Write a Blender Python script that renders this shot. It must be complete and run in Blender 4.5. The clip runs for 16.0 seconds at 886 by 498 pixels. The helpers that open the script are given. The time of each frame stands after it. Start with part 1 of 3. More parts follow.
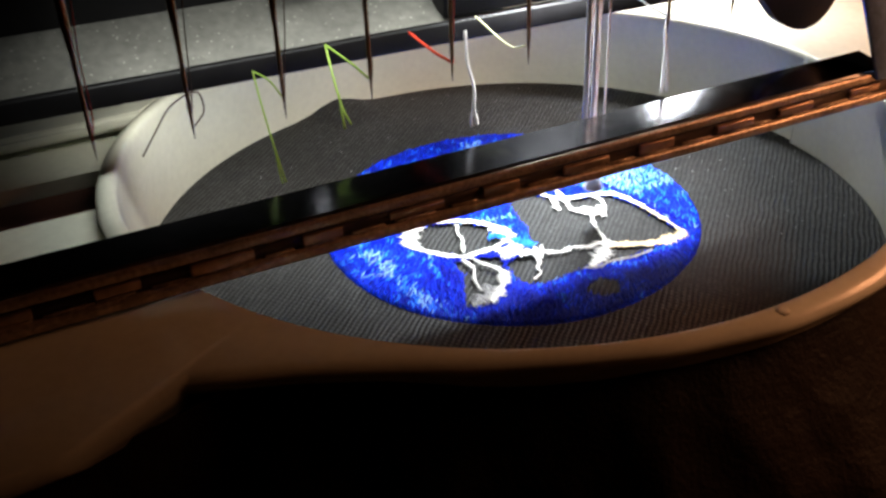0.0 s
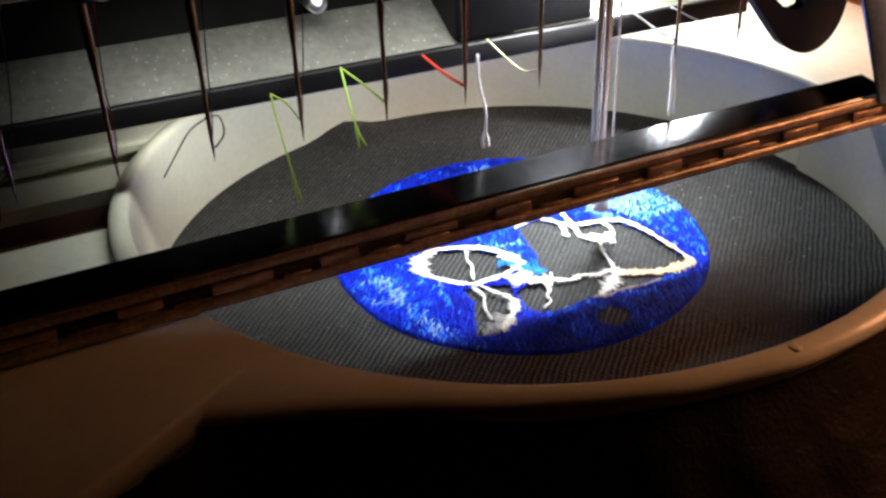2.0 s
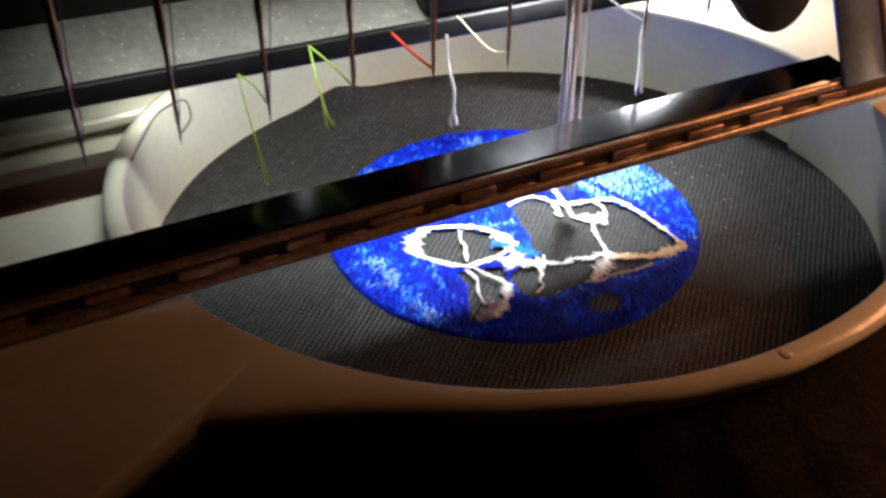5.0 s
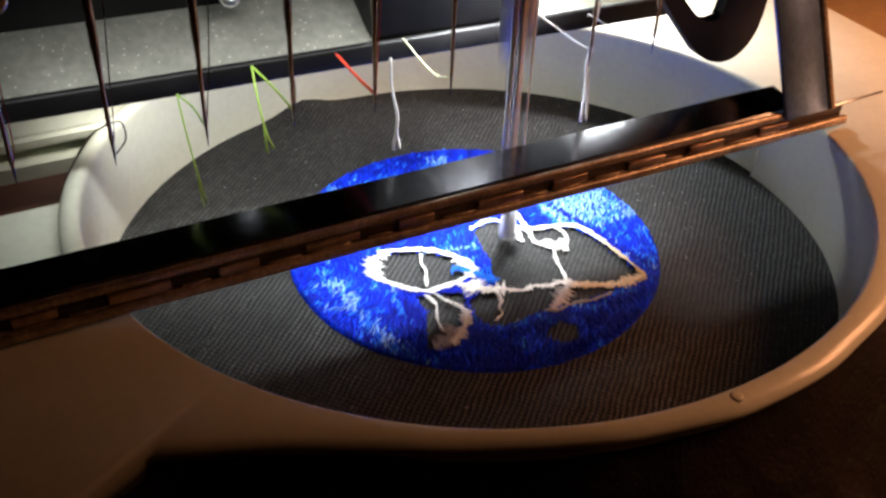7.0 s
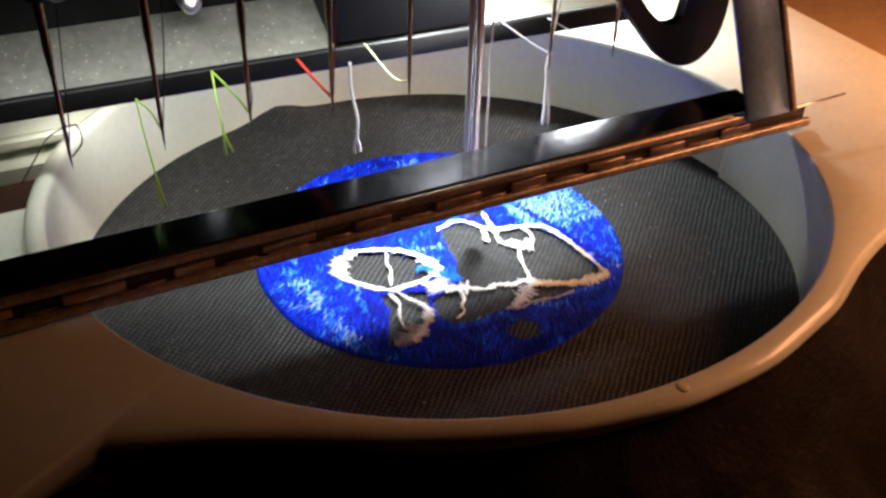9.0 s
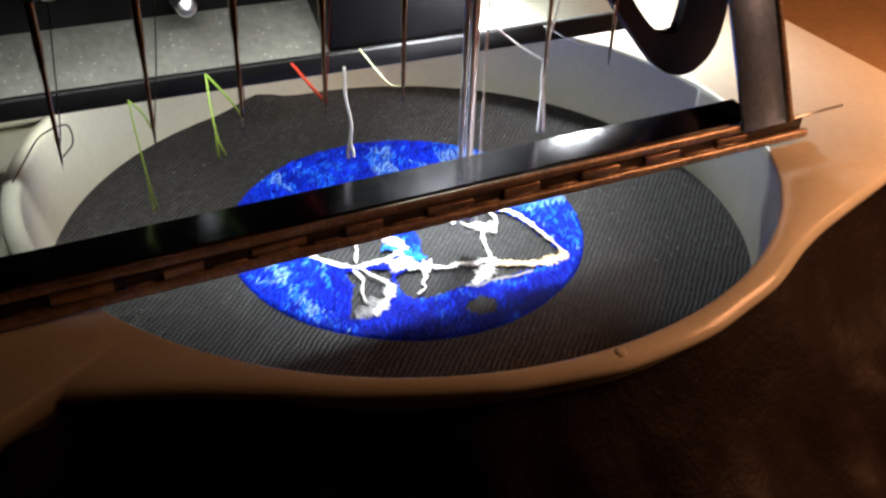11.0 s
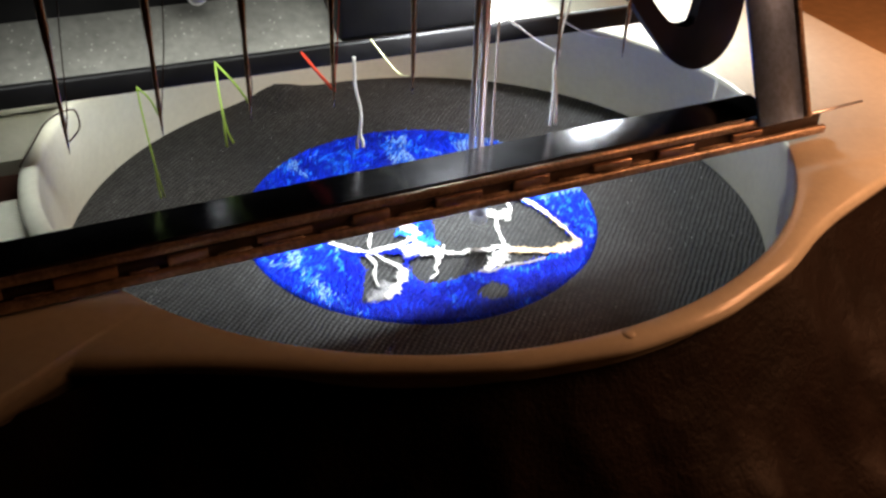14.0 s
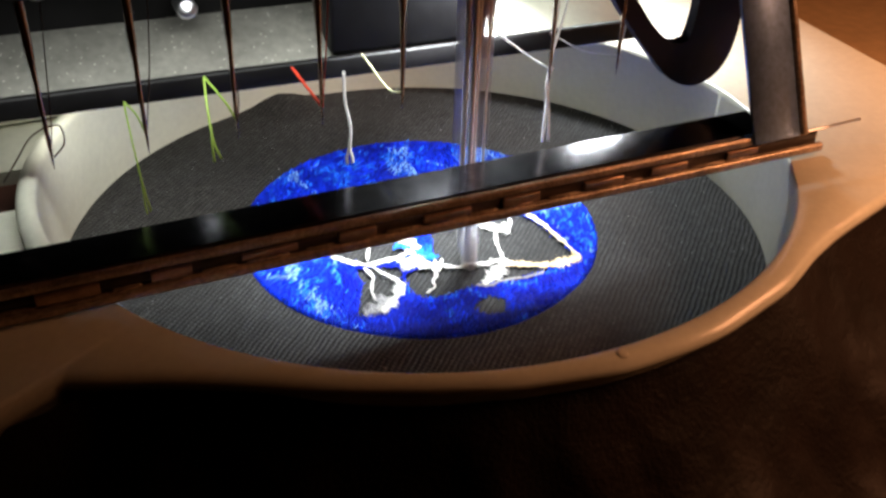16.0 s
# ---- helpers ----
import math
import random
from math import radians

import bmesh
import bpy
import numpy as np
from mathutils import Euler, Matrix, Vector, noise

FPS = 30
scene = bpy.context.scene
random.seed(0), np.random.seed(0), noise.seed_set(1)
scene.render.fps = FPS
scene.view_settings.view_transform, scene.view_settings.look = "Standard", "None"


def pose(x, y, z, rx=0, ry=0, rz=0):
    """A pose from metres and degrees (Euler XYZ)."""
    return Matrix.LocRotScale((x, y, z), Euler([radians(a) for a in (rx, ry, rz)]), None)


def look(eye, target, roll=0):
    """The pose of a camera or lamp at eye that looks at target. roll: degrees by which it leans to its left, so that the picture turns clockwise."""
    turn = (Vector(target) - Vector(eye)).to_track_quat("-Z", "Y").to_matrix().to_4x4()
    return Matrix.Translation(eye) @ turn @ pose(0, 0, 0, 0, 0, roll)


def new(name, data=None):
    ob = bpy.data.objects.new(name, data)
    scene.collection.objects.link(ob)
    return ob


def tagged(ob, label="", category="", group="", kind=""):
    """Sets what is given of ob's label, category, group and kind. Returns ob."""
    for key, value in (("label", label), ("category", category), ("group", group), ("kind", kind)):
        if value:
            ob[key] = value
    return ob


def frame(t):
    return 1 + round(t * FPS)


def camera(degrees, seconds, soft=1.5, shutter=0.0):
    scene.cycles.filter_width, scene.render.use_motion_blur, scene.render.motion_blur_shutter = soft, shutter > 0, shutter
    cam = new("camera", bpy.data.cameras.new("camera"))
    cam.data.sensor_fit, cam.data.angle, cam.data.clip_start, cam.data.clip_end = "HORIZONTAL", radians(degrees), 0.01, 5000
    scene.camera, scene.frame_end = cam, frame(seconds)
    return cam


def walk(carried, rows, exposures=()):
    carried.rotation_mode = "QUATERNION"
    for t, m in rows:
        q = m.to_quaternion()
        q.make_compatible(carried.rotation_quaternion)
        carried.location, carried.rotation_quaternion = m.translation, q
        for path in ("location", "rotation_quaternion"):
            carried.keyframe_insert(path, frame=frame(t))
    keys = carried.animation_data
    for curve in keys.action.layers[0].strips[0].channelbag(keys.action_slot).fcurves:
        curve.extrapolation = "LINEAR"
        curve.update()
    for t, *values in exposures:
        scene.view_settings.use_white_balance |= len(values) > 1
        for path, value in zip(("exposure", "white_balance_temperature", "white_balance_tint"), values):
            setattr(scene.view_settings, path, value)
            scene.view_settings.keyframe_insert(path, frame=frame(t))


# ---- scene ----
cam = camera(47.0, 16.0, soft=2.7, shutter=0.8)
PATH = [
    (0, (-0.0299, -0.1672, 0.1778), (0.6830, 1.3712, -0.8824), -2.19),
    (0.5, (-0.0268, -0.1653, 0.1759), (0.6826, 1.3731, -0.8879), -2.22),
    (1, (-0.0267, -0.1665, 0.1791), (0.6762, 1.3730, -0.8875), -2.16),
    (1.5, (-0.0296, -0.1686, 0.1822), (0.6768, 1.3681, -0.8860), -2.08),
    (2, (-0.0335, -0.1678, 0.1823), (0.6885, 1.3742, -0.8679), -1.78),
    (2.5, (-0.0364, -0.1669, 0.1805), (0.6963, 1.3758, -0.8596), -1.50),
    (3, (-0.0404, -0.1679, 0.1785), (0.7013, 1.3742, -0.8567), -1.28),
    (3.5, (-0.0404, -0.1679, 0.1805), (0.6913, 1.3801, -0.8528), -1.40),
    (4, (-0.0354, -0.1679, 0.1855), (0.7033, 1.3761, -0.8497), -1.29),
    (4.2, (-0.0354, -0.1669, 0.1925), (0.6841, 1.3603, -0.8798), -1.90),
    (6.3, (-0.0167, -0.1650, 0.1956), (0.7298, 1.2500, -1.0041), 2.42),
    (6.5, (-0.0177, -0.1660, 0.1966), (0.7258, 1.2539, -1.0001), 2.43),
    (7, (-0.0217, -0.1650, 0.1996), (0.7457, 1.2485, -0.9899), 2.60),
    (7.5, (-0.0167, -0.1670, 0.2016), (0.7358, 1.2596, -0.9809), 2.02),
    (8, (-0.0177, -0.1715, 0.2009), (0.7277, 1.2631, -0.9776), 1.88),
    (8.5, (-0.0138, -0.1730, 0.2012), (0.7266, 1.2657, -0.9754), 1.63),
    (9, (-0.0138, -0.1725, 0.1986), (0.7444, 1.2656, -0.9661), 1.85),
    (9.2, (-0.0107, -0.1745, 0.2007), (0.7163, 1.2702, -0.9761), 1.28),
    (11.5, (-0.0111, -0.1740, 0.1963), (0.7428, 1.2885, -0.9417), 2.50),
    (12, (-0.0108, -0.1770, 0.1967), (0.7207, 1.2923, -0.9469), 2.19),
    (12.5, (-0.0094, -0.1761, 0.1971), (0.7025, 1.2931, -0.9572), 1.76),
    (13, (-0.0095, -0.1744, 0.1958), (0.7217, 1.2947, -0.9466), 2.10),
    (13.5, (-0.0085, -0.1756, 0.1945), (0.7140, 1.3035, -0.9418), 2.07),
    (14, (-0.0076, -0.1758, 0.1933), (0.7012, 1.3114, -0.9410), 1.94),
    (14.5, (-0.0056, -0.1751, 0.1930), (0.6994, 1.3106, -0.9465), 1.90),
    (15, (-0.0046, -0.1761, 0.1930), (0.7014, 1.3124, -0.9414), 2.10),
    (15.5, (-0.0046, -0.1771, 0.1930), (0.6974, 1.3134, -0.9413), 2.01),
    (16, (-0.0016, -0.1751, 0.1950), (0.6834, 1.3263, -0.9360), 1.93),
]
walk(cam, [(t, look(eye, target, roll)) for t, eye, target, roll in PATH], [(0, 0.15), (9.2, 0.12), (11.5, 0.0), (16, 0.0)])

# ---- light ----
world = bpy.data.worlds.new("room_air")
scene.world = world
world.use_nodes = True
world.node_tree.nodes["Background"].inputs[0].default_value = (1.0, 0.62, 0.36, 1)
world.node_tree.nodes["Background"].inputs[1].default_value = 0.02


def area_lamp(name, at, target, size, watts, colour, spread=180):
    data = bpy.data.lights.new(name, "AREA")
    data.shape, data.size, data.energy, data.color = "DISK", size, watts, colour
    data.spread = radians(spread)
    ob = new(name, data)
    ob.matrix_world = look(at, target)
    return ob


# white work light under the needle case, just behind the stitching needle
area_lamp("work_light", (0.092, 0.0170, 0.1290), (0.080, 0.022, 0.057), 0.014, 0.118, (0.90, 0.96, 0.98), 94)
# second lamp low behind the hook plate, which lights the bracket and rakes along the hoop's wall
area_lamp("bracket_light", (0.160, 0.066, 0.1340), (0.152, 0.058, 0.078), 0.014, 0.072, (0.93, 0.97, 0.97), 124)
# added fill under the speckled plate, down and back on cloth and hoop's wall
plate_fill = area_lamp("plate_fill_light", (0.053, 0.0300, 0.0975), (0.058, 0.0440, 0.0600), 0.10, 0.031, (0.97, 0.96, 0.87), 140)
plate_fill.data.shape, plate_fill.data.size, plate_fill.data.size_y = "RECTANGLE", 0.112, 0.003
# thin strip of fill light added under the needle case
strip = area_lamp("strip_light", (0.050, 0.0085, 0.1325), (0.050, 0.022, 0.104), 0.10, 0.026, (0.93, 0.97, 0.93), 90)
strip.data.shape, strip.data.size, strip.data.size_y = "RECTANGLE", 0.128, 0.003
# warm lamp standing beside the machine
area_lamp("room_lamp", (0.345, -0.112, 0.228), (0.353, -0.078, 0.0), 0.18, 1.35, (1.0, 0.41, 0.180), 142)


# ---- materials ----
def material(name, colour, rough=0.5, metal=0.0, grain=(), bump=(), spec=0.5, vary=0.0, coat=0.0, sheen=0.0):
    """grain: rows of (scale, amount, detail) that lighten and darken the colour; bump: rows of (scale, height)."""
    m = bpy.data.materials.new(name)
    m.use_nodes = True
    n, l = m.node_tree.nodes, m.node_tree.links
    b = n["Principled BSDF"]
    b.inputs["Roughness"].default_value, b.inputs["Metallic"].default_value = rough, metal
    b.inputs["Specular IOR Level"].default_value = spec
    b.inputs["Coat Weight"].default_value = coat
    b.inputs["Sheen Weight"].default_value = sheen
    rgb = n.new("ShaderNodeRGB")
    rgb.outputs[0].default_value = (*colour, 1)
    out = rgb.outputs[0]
    co = n.new("ShaderNodeTexCoord")
    for scale, amount, detail in grain:
        t = n.new("ShaderNodeTexNoise")
        t.inputs["Scale"].default_value, t.inputs["Detail"].default_value = scale, detail
        l.new(co.outputs["Object"], t.inputs["Vector"])
        r = n.new("ShaderNodeMapRange")
        r.inputs["From Min"].default_value, r.inputs["From Max"].default_value = 0.3, 0.7
        r.inputs["To Min"].default_value, r.inputs["To Max"].default_value = 1 - amount, 1 + amount
        l.new(t.outputs["Fac"], r.inputs["Value"])
        x = n.new("ShaderNodeVectorMath")
        x.operation = "SCALE"
        l.new(out, x.inputs[0]), l.new(r.outputs[0], x.inputs["Scale"])
        out = x.outputs[0]
    if vary:
        g = n.new("ShaderNodeNewGeometry")
        r = n.new("ShaderNodeMapRange")
        r.inputs["To Min"].default_value, r.inputs["To Max"].default_value = 1 - vary, 1 + vary
        l.new(g.outputs["Random Per Island"], r.inputs["Value"])
        x = n.new("ShaderNodeVectorMath")
        x.operation = "SCALE"
        l.new(out, x.inputs[0]), l.new(r.outputs[0], x.inputs["Scale"])
        out = x.outputs[0]
    l.new(out, b.inputs["Base Color"])
    last = None
    for scale, height in bump:
        t = n.new("ShaderNodeTexNoise")
        t.inputs["Scale"].default_value, t.inputs["Detail"].default_value = scale, 3
        l.new(co.outputs["Object"], t.inputs["Vector"])
        k = n.new("ShaderNodeBump")
        k.inputs["Distance"].default_value, k.inputs["Strength"].default_value = height, 1.0
        l.new(t.outputs["Fac"], k.inputs["Height"])
        if last:
            l.new(last, k.inputs["Normal"])
        last = k.outputs[0]
    if last:
        l.new(last, b.inputs["Normal"])
    return m


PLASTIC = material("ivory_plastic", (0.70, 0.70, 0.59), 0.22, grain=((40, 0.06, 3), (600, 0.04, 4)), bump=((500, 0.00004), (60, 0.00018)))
BAR_TOP = material("black_gloss_steel", (0.20, 0.20, 0.215), 0.17, 1.0, grain=((60, 0.35, 4), (500, 0.25, 3)), bump=((40, 0.00006), (1400, 0.000004)))
BRASS = material("copper_brown_edge", (0.37, 0.285, 0.215), 0.33, 0.40, grain=((150, 0.40, 5), (1200, 0.3, 3)), bump=((260, 0.00008), (1500, 0.00002)))
TAB = material("worn_grey_brown_tab", (0.40, 0.27, 0.19), 0.34, 0.65, grain=((220, 0.45, 4),), bump=((900, 0.00004),), vary=0.3)
BRASS_SHADED = material("shaded_slot_brass", (0.035, 0.022, 0.015), 0.45, 0.5, grain=((300, 0.5, 3),))
NEEDLE_BAR = material("dark_plated_steel", (0.36, 0.35, 0.42), 0.34, 0.5, grain=((200, 0.15, 3),))
RED_BROWN = material("red_brown_strip", (0.075, 0.026, 0.016), 0.6, grain=((60, 0.3, 3),), bump=((500, 0.0001),))
STEEL = material("needle_steel", (0.33, 0.27, 0.23), 0.22, 1.0, grain=((300, 0.3, 3),))
POLISHED = material("satin_plated_steel", (0.90, 0.90, 0.92), 0.38, 0.25, grain=((200, 0.10, 3),))
CHROME = material("chrome", (0.78, 0.78, 0.82), 0.34, 1.0, grain=((200, 0.12, 3),))
BRACKET = material("brushed_steel", (0.24, 0.37, 0.66), 0.36, 0.75, grain=((80, 0.2, 4), (900, 0.15, 3)), bump=((600, 0.00003),))
BLACK = material("black_enamel", (0.006, 0.0055, 0.006), 0.5, grain=((90, 0.4, 3),), bump=((300, 0.0001),), spec=0.2)
HOOK = material("blue_black_enamel", (0.010, 0.013, 0.036), 0.40, 0.0, grain=((90, 0.3, 3),), bump=((300, 0.0001),), spec=0.2)
TABLE = material("tan_laminate", (0.52, 0.36, 0.20), 0.5, grain=((9, 0.2, 4), (160, 0.1, 3)), bump=((400, 0.00005),))
WALL = material("room_paint", (0.56, 0.46, 0.38), 0.9, grain=((3, 0.1, 3),))
BLUE = material("blue_thread", (0.003, 0.030, 0.62), 0.5, grain=((110, 0.35, 3),), vary=0.6, spec=0.07)
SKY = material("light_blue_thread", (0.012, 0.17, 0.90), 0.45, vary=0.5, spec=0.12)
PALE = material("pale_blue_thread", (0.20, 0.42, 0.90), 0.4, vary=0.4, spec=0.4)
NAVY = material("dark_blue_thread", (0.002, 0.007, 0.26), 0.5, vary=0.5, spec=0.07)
WHITE = material("white_thread", (0.86, 0.85, 0.82), 0.42, vary=0.12, spec=0.5)
GOLD = material("cream_gold_thread", (0.78, 0.60, 0.36), 0.4, vary=0.2)
GREYT = material("grey_thread", (0.34, 0.34, 0.35), 0.42, vary=0.3)
GREEN = material("lime_thread", (0.38, 0.58, 0.09), 0.5, vary=0.2)
RED = material("red_thread", (0.75, 0.06, 0.03), 0.5)
YELLOW = material("pale_yellow_thread", (0.70, 0.69, 0.40), 0.5)
BROWN = material("dark_brown_thread", (0.10, 0.06, 0.05), 0.5)
CLOTH = material("black_garment_cloth", (0.0090, 0.0056, 0.0046), 0.55, grain=((60, 0.4, 4),), bump=((900, 0.0002), (40, 0.002)), spec=0.11)


def speckled():
    m = material("glint_specked_grey_metal", (0.20, 0.194, 0.172), 0.5, 0.35, grain=((60, 0.25, 4), (500, 0.15, 4)), bump=((800, 0.0001),))
    n, l = m.node_tree.nodes, m.node_tree.links
    b = n["Principled BSDF"]
    co = n.new("ShaderNodeTexCoord")
    # glints of the metal put into the colour as lighter specks
    v = n.new("ShaderNodeTexVoronoi")
    v.inputs["Scale"].default_value = 620
    l.new(co.outputs["Object"], v.inputs["Vector"])
    r = n.new("ShaderNodeMapRange")
    r.inputs["From Min"].default_value, r.inputs["From Max"].default_value = 0.04, 0.17
    r.inputs["To Min"].default_value, r.inputs["To Max"].default_value = 2.8, 1.0
    l.new(v.outputs["Distance"], r.inputs["Value"])
    src = b.inputs["Base Color"].links[0].from_socket
    x = n.new("ShaderNodeVectorMath")
    x.operation = "SCALE"
    l.new(src, x.inputs[0]), l.new(r.outputs[0], x.inputs["Scale"]), l.new(x.outputs[0], b.inputs["Base Color"])
    return m


def twill():
    """Black ribbed twill: slanting ribs about a millimetre apart, broken along their length."""
    m = material("black_twill", (0.0180, 0.0180, 0.0185), 0.65, grain=((25, 0.4, 4), (1500, 1.0, 3), (420, 0.6, 4)), spec=0.32, sheen=0.03)
    n, l = m.node_tree.nodes, m.node_tree.links
    b = n["Principled BSDF"]
    co = n.new("ShaderNodeTexCoord")
    last = None
    waves = []
    for turn, scale, warp in ((45, 270, 3.2), (-40, 300, 5.0)):
        mp = n.new("ShaderNodeMapping")
        mp.inputs["Rotation"].default_value[2] = radians(turn)
        w = n.new("ShaderNodeTexWave")
        w.inputs["Scale"].default_value, w.inputs["Distortion"].default_value = scale, warp
        w.inputs["Detail"].default_value, w.inputs["Detail Scale"].default_value = 2, 0.6
        l.new(co.outputs["Object"], mp.inputs[0]), l.new(mp.outputs[0], w.inputs["Vector"])
        waves.append(w)
    soft_cross = n.new("ShaderNodeMapRange")
    soft_cross.inputs["To Min"].default_value = 0.55
    l.new(waves[1].outputs["Fac"], soft_cross.inputs["Value"])
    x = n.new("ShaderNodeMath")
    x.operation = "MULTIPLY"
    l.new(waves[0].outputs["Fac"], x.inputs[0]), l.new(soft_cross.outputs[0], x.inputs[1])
    k = n.new("ShaderNodeBump")
    k.inputs["Distance"].default_value, k.inputs["Strength"].default_value = 0.00018, 1.0
    l.new(x.outputs[0], k.inputs["Height"]), l.new(k.outputs[0], b.inputs["Normal"])
    # rib shading repeated in the colour: grooves darker, crests lighter
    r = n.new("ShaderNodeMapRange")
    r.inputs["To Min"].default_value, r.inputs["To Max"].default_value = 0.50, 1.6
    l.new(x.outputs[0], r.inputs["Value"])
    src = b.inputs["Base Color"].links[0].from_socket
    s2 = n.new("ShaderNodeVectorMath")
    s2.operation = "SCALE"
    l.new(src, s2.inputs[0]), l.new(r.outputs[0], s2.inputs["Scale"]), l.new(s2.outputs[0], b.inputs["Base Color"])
    return m


def loose_thread(name, colour):
    """Fibres that let part of the light through."""
    m = material(name, colour, 0.4, vary=0.1)
    n, l = m.node_tree.nodes, m.node_tree.links
    through_light = n.new("ShaderNodeBsdfTranslucent")
    through_light.inputs["Color"].default_value = (*colour, 1)
    mix = n.new("ShaderNodeMixShader")
    mix.inputs[0].default_value = 0.28
    l.new(n["Principled BSDF"].outputs[0], mix.inputs[1]), l.new(through_light.outputs[0], mix.inputs[2])
    l.new(mix.outputs[0], n["Material Output"].inputs["Surface"])
    return m


SPECKLED, TWILL = speckled(), twill()
LOOSE_WHITE = loose_thread("loose_white_thread", (0.93, 0.93, 0.91))


# ---- builders ----
def part(name, bm, mat, parent=None, label="", smooth=True):
    me = bpy.data.meshes.new(name)
    bmesh.ops.recalc_face_normals(bm, faces=bm.faces)
    bm.to_mesh(me)
    bm.free()
    me.materials.append(mat)
    for p in me.polygons:
        p.use_smooth = smooth
    ob = new(name, me)
    ob.parent = parent
    if label:
        ob["label"] = label
    return ob


def raw(name, verts, faces, mat, parent=None, label="", smooth=True):
    me = bpy.data.meshes.new(name)
    me.from_pydata(verts, [], faces)
    me.update()
    me.materials.append(mat)
    for p in me.polygons:
        p.use_smooth = smooth
    ob = new(name, me)
    ob.parent = parent
    if label:
        ob["label"] = label
    return ob


def box(bm, x0, x1, y0, y1, z0, z1, bevel=0.0, segments=2):
    r = bmesh.ops.create_cube(bm, size=1, matrix=Matrix.Translation(((x0 + x1) / 2, (y0 + y1) / 2, (z0 + z1) / 2)) @ Matrix.Diagonal((x1 - x0, y1 - y0, z1 - z0, 1)))
    if bevel:
        edges = list({e for v in r["verts"] for e in v.link_edges})
        bmesh.ops.bevel(bm, geom=edges, offset=bevel, segments=segments, profile=0.5, affect="EDGES")
    return bm


def lathe(bm, profile, at=(0, 0, 0), turns=20, axis="Z"):
    """Turn rows of (radius, height) about an axis through at."""
    rings = []
    for r, h in profile:
        ring = []
        for i in range(turns):
            a = 2 * math.pi * i / turns
            p = (r * math.cos(a), r * math.sin(a), h) if axis == "Z" else (r * math.cos(a), h, r * math.sin(a))
            ring.append(bm.verts.new(Vector(p) + Vector(at)))
        rings.append(ring)
    for a, b in zip(rings, rings[1:]):
        for i in range(turns):
            bm.faces.new((a[i], a[(i + 1) % turns], b[(i + 1) % turns], b[i]))
    bm.faces.new(rings[0]), bm.faces.new(rings[-1])
    return bm


def smooth_line(points, steps=6):
    """A Catmull-Rom line through the points."""
    p = [Vector(q) for q in points]
    p = [2 * p[0] - p[1], *p, 2 * p[-1] - p[-2]]
    out = []
    for i in range(1, len(p) - 2):
        for k in range(steps):
            u = k / steps
            out.append(0.5 * (2 * p[i] + (p[i + 1] - p[i - 1]) * u + (2 * p[i - 1] - 5 * p[i] + 4 * p[i + 1] - p[i + 2]) * u * u + (3 * p[i] - p[i - 1] - 3 * p[i + 1] + p[i + 2]) * u ** 3))
    out.append(p[-2])
    return out


def tube(bm, line, radius, sides=6):
    rings = []
    for i, c in enumerate(line):
        d = (line[min(i + 1, len(line) - 1)] - line[max(i - 1, 0)]).normalized()
        u = d.cross(Vector((0.31, 0.77, 0.55))).normalized()
        v = d.cross(u)
        rings.append([bm.verts.new(c + radius * (math.cos(2 * math.pi * k / sides) * u + math.sin(2 * math.pi * k / sides) * v)) for k in range(sides)])
    for a, b in zip(rings, rings[1:]):
        for k in range(sides):
            bm.faces.new((a[k], a[(k + 1) % sides], b[(k + 1) % sides], b[k]))
    bm.faces.new(rings[0]), bm.faces.new(rings[-1])
    return bm


def slab(bm, outline, thick, m=Matrix()):
    """A flat plate from an outline in x, z, thick along y."""
    a = [bm.verts.new(m @ Vector((x, 0, z))) for x, z in outline]
    b = [bm.verts.new(m @ Vector((x, thick, z))) for x, z in outline]
    n = len(a)
    bm.faces.new(a), bm.faces.new(b[::-1])
    for i in range(n):
        bm.faces.new((a[i], a[(i + 1) % n], b[(i + 1) % n], b[i]))
    return bm


# ---- room ----
def room():
    bm = bmesh.new()
    box(bm, -2.0, 2.0, -2.0, 2.0, -0.76, -0.74)
    tagged(part("floor", bm, WALL), "dark brown floor below the table", "floor", kind="structure")
    bm = bmesh.new()
    box(bm, -2.0, 2.0, -2.0, 2.0, 1.70, 1.72)
    tagged(part("ceiling", bm, WALL), "plain dim ceiling", "ceiling", kind="structure")
    for name, r in (("wall_north", (-2, 2, 2.0, 2.05)), ("wall_south", (-2, 2, -2.05, -2.0)), ("wall_east", (2.0, 2.05, -2, 2)), ("wall_west", (-2.05, -2.0, -2, 2))):
        bm = bmesh.new()
        box(bm, *r, -0.74, 1.70)
        tagged(part(name, bm, WALL), "plain dim warm wall", "wall", kind="structure")
    table = tagged(new("table"), "tan laminate work table under the machine", "table")
    table.location = (0, 0, 0)
    bm = bmesh.new()
    box(bm, -0.9, 0.9, -0.45, 0.65, -0.03, 0.0, 0.004)
    part("tabletop", bm, TABLE, table)
    for x in (-0.82, 0.82):
        for y in (-0.38, 0.58):
            bm = bmesh.new()
            box(bm, x - 0.025, x + 0.025, y - 0.025, y + 0.025, -0.74, -0.03, 0.003)
            part("leg", bm, BLACK, table)


room()

# ---- machine ----
PITCH = 0.017


